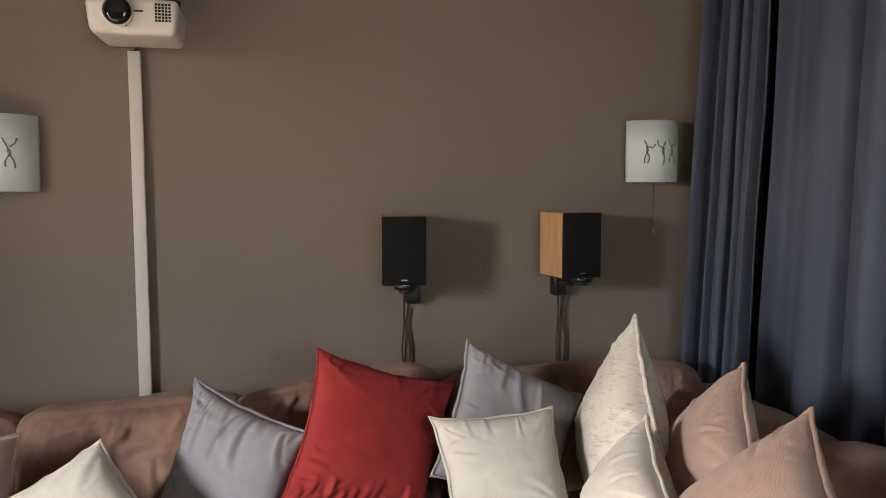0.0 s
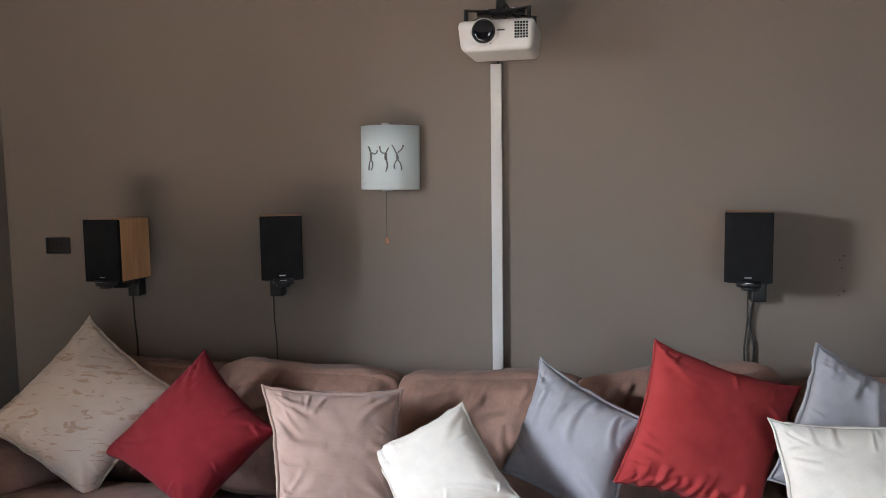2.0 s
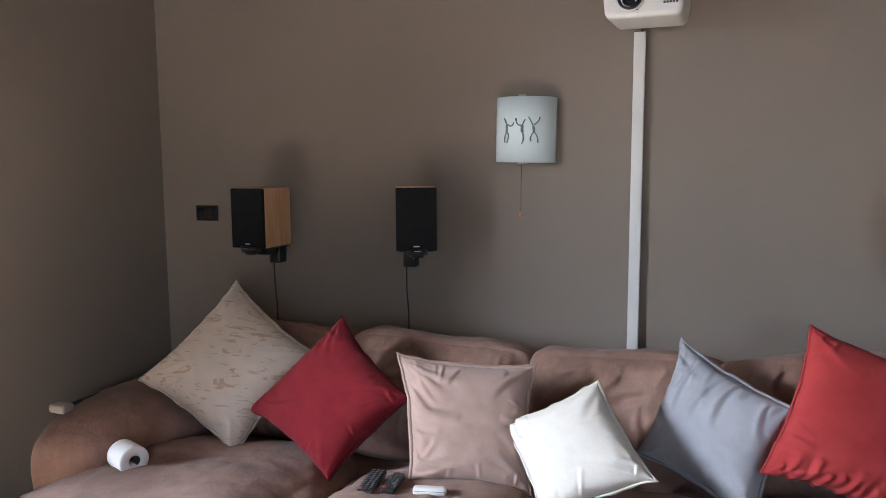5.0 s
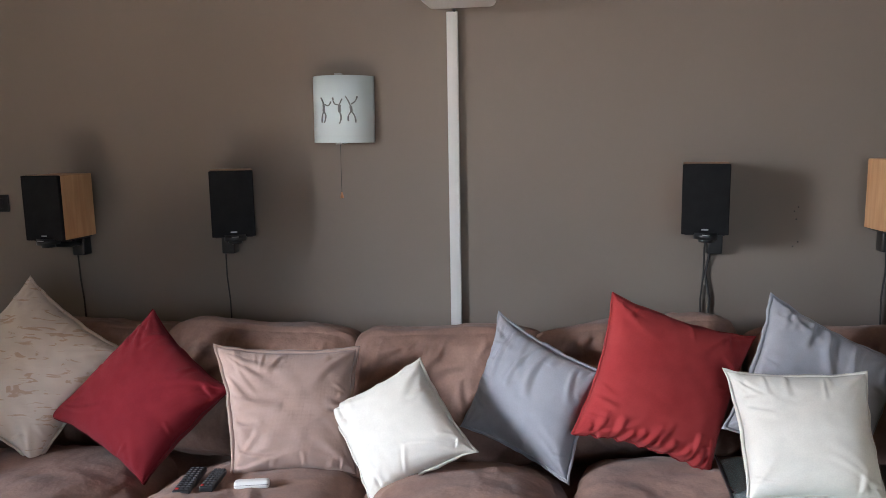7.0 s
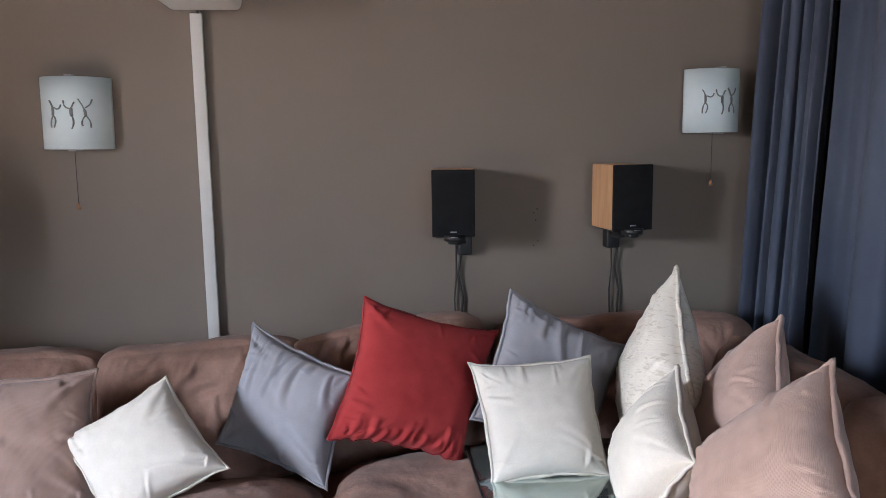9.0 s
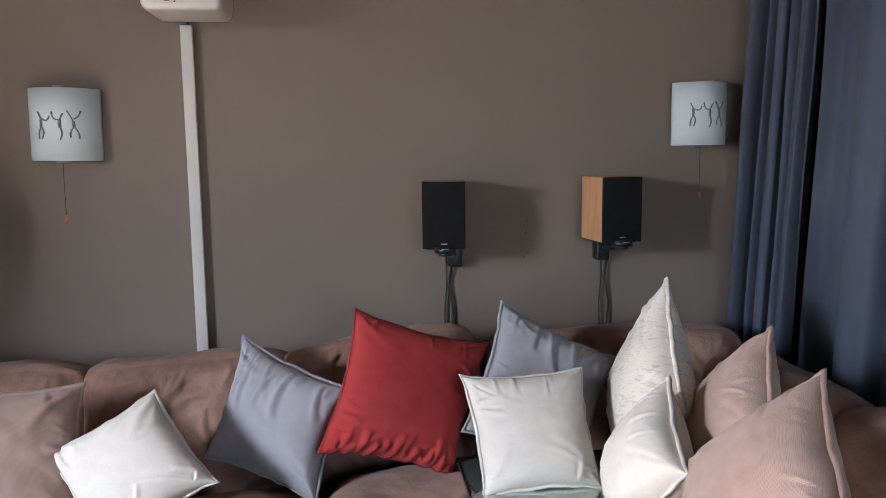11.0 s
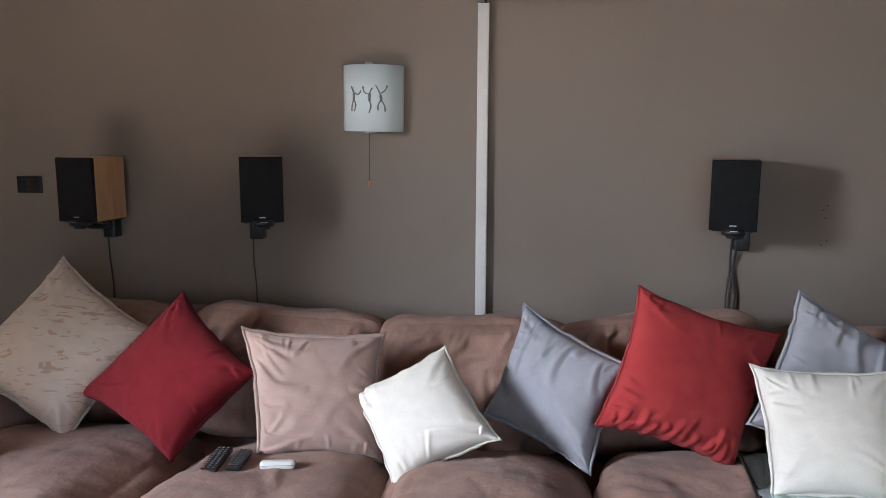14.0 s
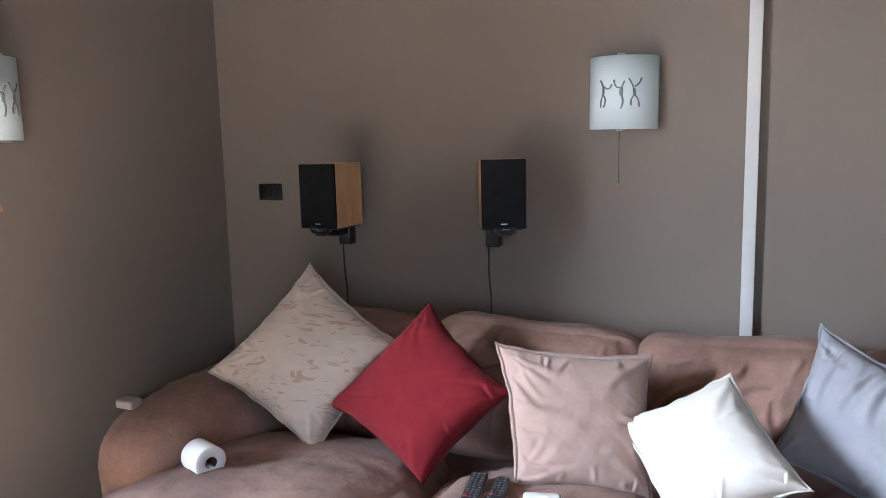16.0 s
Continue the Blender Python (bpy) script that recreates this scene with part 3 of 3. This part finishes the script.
# ---- curtain
def curtain_panel(y0, y1, x, seed, waves, depth, over, slant, label, lean=0.10, spread=0.06):
    """A hanging cloth in round, overhanging pleats that loosen towards the hem."""
    ob = thing("curtain", pose(0, 0, 0), label, "curtain", "curtains over the side window")
    n, mz, top, low = int(waves * 26), 40, 2.62, 0.03
    rnd = random.Random(int(seed * 10))
    deep = [rnd.uniform(0.55, 1.25) for k in range(int(waves) + 3)]
    pitch = abs(y1 - y0) / waves
    sign = 1 if y1 > y0 else -1
    bm = bmesh.new()
    for side in (0, 1):
        grid = []
        for i in range(n + 1):
            f = i / n
            col = []
            for j in range(mz + 1):
                g = j / mz
                z = top + (low - top) * g
                q = f * waves + 0.30 * math.sin(f * waves * 1.3 + seed) + 0.10 * noise.noise(Vector((f * waves, g * 1.6, seed)))
                k = min(len(deep) - 2, max(0, int(q + 0.5)))
                e = q + 0.5 - k
                w = min(1.0, max(0.0, (e - 0.7) / 0.3))
                d = depth * (deep[k] * (1 - w) + deep[k + 1] * w) * (0.8 + 0.3 * g)
                a = 2 * math.pi * q
                wave = -math.cos(a) + 0.18 * math.sin(2.6 * a + seed + 1.5 * g)
                yy = y0 + f * (y1 - y0) + sign * (over * pitch / (2 * math.pi) * math.sin(a) + slant * math.cos(a) * d / depth)
                yy += (yy - (y0 + y1) / 2) * spread * g + 0.01 * noise.noise(Vector((f * 6, g * 3, seed + 7)))
                xx = x + d * wave - lean * g ** 0.8 + 0.010 * noise.noise(Vector((f * 9, g * 3, seed + 3)))
                col.append(bm.verts.new((xx + 0.003 * side, min(yy, YW - 0.015), z)))
            grid.append(col)
        for i in range(n):
            for j in range(mz):
                bm.faces.new((grid[i][j], grid[i + 1][j], grid[i + 1][j + 1], grid[i][j + 1]))
    part("cloth", bm, CURTAIN, ob)
    part("heading_tape", box((0.05, abs(y1 - y0), 0.05), (x, (y0 + y1) / 2, 2.635), 0.01), CURTAIN, ob)
    return ob


curtain_panel(3.575, 3.12, 2.30, 1.3, 5.8, 0.064, 1.0, 0.033, "slate blue floor-length curtain gathered into tight folds")
curtain_panel(3.065, 0.6, 2.27, 2.6, 11.0, 0.058, 0.7, 0.022, "slate blue floor-length curtain hanging in wide folds", 0.09, 0.02)
ob = thing("curtain_rail", pose(2.28, 2.08, 2.66), "white curtain rail under the ceiling", "curtain rail")
part("rail", box((0.05, 3.0, 0.03), (0, 0, 0), 0.004), WHITE, ob)
part("ceiling_fixing", box((0.03, 0.08, 0.03), (0, 0.9, 0.025)), WHITE, ob)
part("ceiling_fixing", box((0.03, 0.08, 0.03), (0, -0.9, 0.025)), WHITE, ob)


# ---- small things on the sofa
def paper_roll(m):
    ob = thing("toilet_roll", m, "white toilet paper roll lying on the sofa seat", "toilet roll")
    bm = bmesh.new()
    prof = [(0.018, -0.048), (0.045, -0.047), (0.0475, -0.044), (0.048, 0.044), (0.0455, 0.047), (0.018, 0.048)]
    rings = [[bm.verts.new((r * math.cos(a), r * math.sin(a) * 0.97, z)) for r, z in prof] for a in [2 * math.pi * i / 40 for i in range(40)]]
    for p, q in zip(rings, rings[1:] + rings[:1]):
        for k in range(len(prof)):
            bm.faces.new((p[k], p[(k + 1) % 6], q[(k + 1) % 6], q[k]))
    part("paper", bm, PAPER, ob)
    bm = bmesh.new()
    bmesh.ops.create_cone(bm, segments=32, radius1=0.0176, radius2=0.0176, depth=0.097)
    part("core", bm, CORE, ob, "brown cardboard core")
    return ob


roll = paper_roll(pose(-1.452, 2.414, 0.545, 90, 0, 66))
bm = bmesh.new()
rows = []
for i in range(9):
    f = i / 8
    rows.append([bm.verts.new((-0.03 - 0.10 * f, -0.046 + 0.005 * math.sin(f * 4), s * (0.048 - 0.012 * f))) for s in (-1, 1)])
for p, q in zip(rows, rows[1:]):
    bm.faces.new((p[0], p[1], q[1], q[0]))
bmesh.ops.solidify(bm, geom=bm.faces, thickness=0.001)
part("loose_sheet", bm, PAPER, roll)


def remote(m, length, width, rows_, label):
    ob = thing("remote_control", m, label, "remote control", "remote controls")
    part("case", box((width, length, 0.018), (0, 0, 0.009), 0.006, segments=3), BLACK, ob)
    for r in range(rows_):
        for c in range(3):
            key = part("key", box((width * 0.2, length / rows_ * 0.45, 0.003), ((c - 1) * width * 0.28, length * 0.43 - r * length * 0.86 / (rows_ - 1), 0.0187), 0.001), REDKEY if r == rows_ - 1 and c == 0 else RUBBER, ob)
    return ob


remote(pose(-0.667, 2.550, 0.506, -6, 3, 11), 0.205, 0.048, 11, "long black remote control with grey keys on the seat")
remote(pose(-0.602, 2.560, 0.506, -6, 2, 8), 0.150, 0.040, 8, "short black remote control with grey keys on the seat")
ob = thing("charging_case", pose(-0.480, 2.546, 0.504, -5, 0, 12), "small white rounded plastic case lying on the seat", "case")
part("case_body", box((0.100, 0.030, 0.024), (0, 0, 0.012), 0.0115, segments=4), WHITE, ob)
part("case_seam", box((0.094, 0.0306, 0.001), (0, 0, 0.013)), RUBBER, ob)

ob = thing("glass_sheet", pose(1.11, 2.54, 0.512, 1.0, 0, -3), "flat greenish mirror glass sheet lying on the seat", "mirror")
part("pane", box((0.54, 0.56, 0.006), (0, 0, 0.003), 0.001), MIRROR, ob)
part("dark_edge", box((0.006, 0.562, 0.010), (-0.272, 0, 0.003), 0.001), BLACK, ob)

ob = thing("walking_stick", pose(-1.845, 2.93, 0.616, 0, 0, -3), "thin black rod lying along the sofa arm", "rod")
part("shaft", tube([(0.0, -0.33, 0.0), (0.0, 0.0, 0.002), (0.0, 0.34, 0.0)], 0.007), BLACK, ob)
part("tip", box((0.07, 0.05, 0.03), (0.0, -0.37, 0.0), 0.008), CARD, ob)
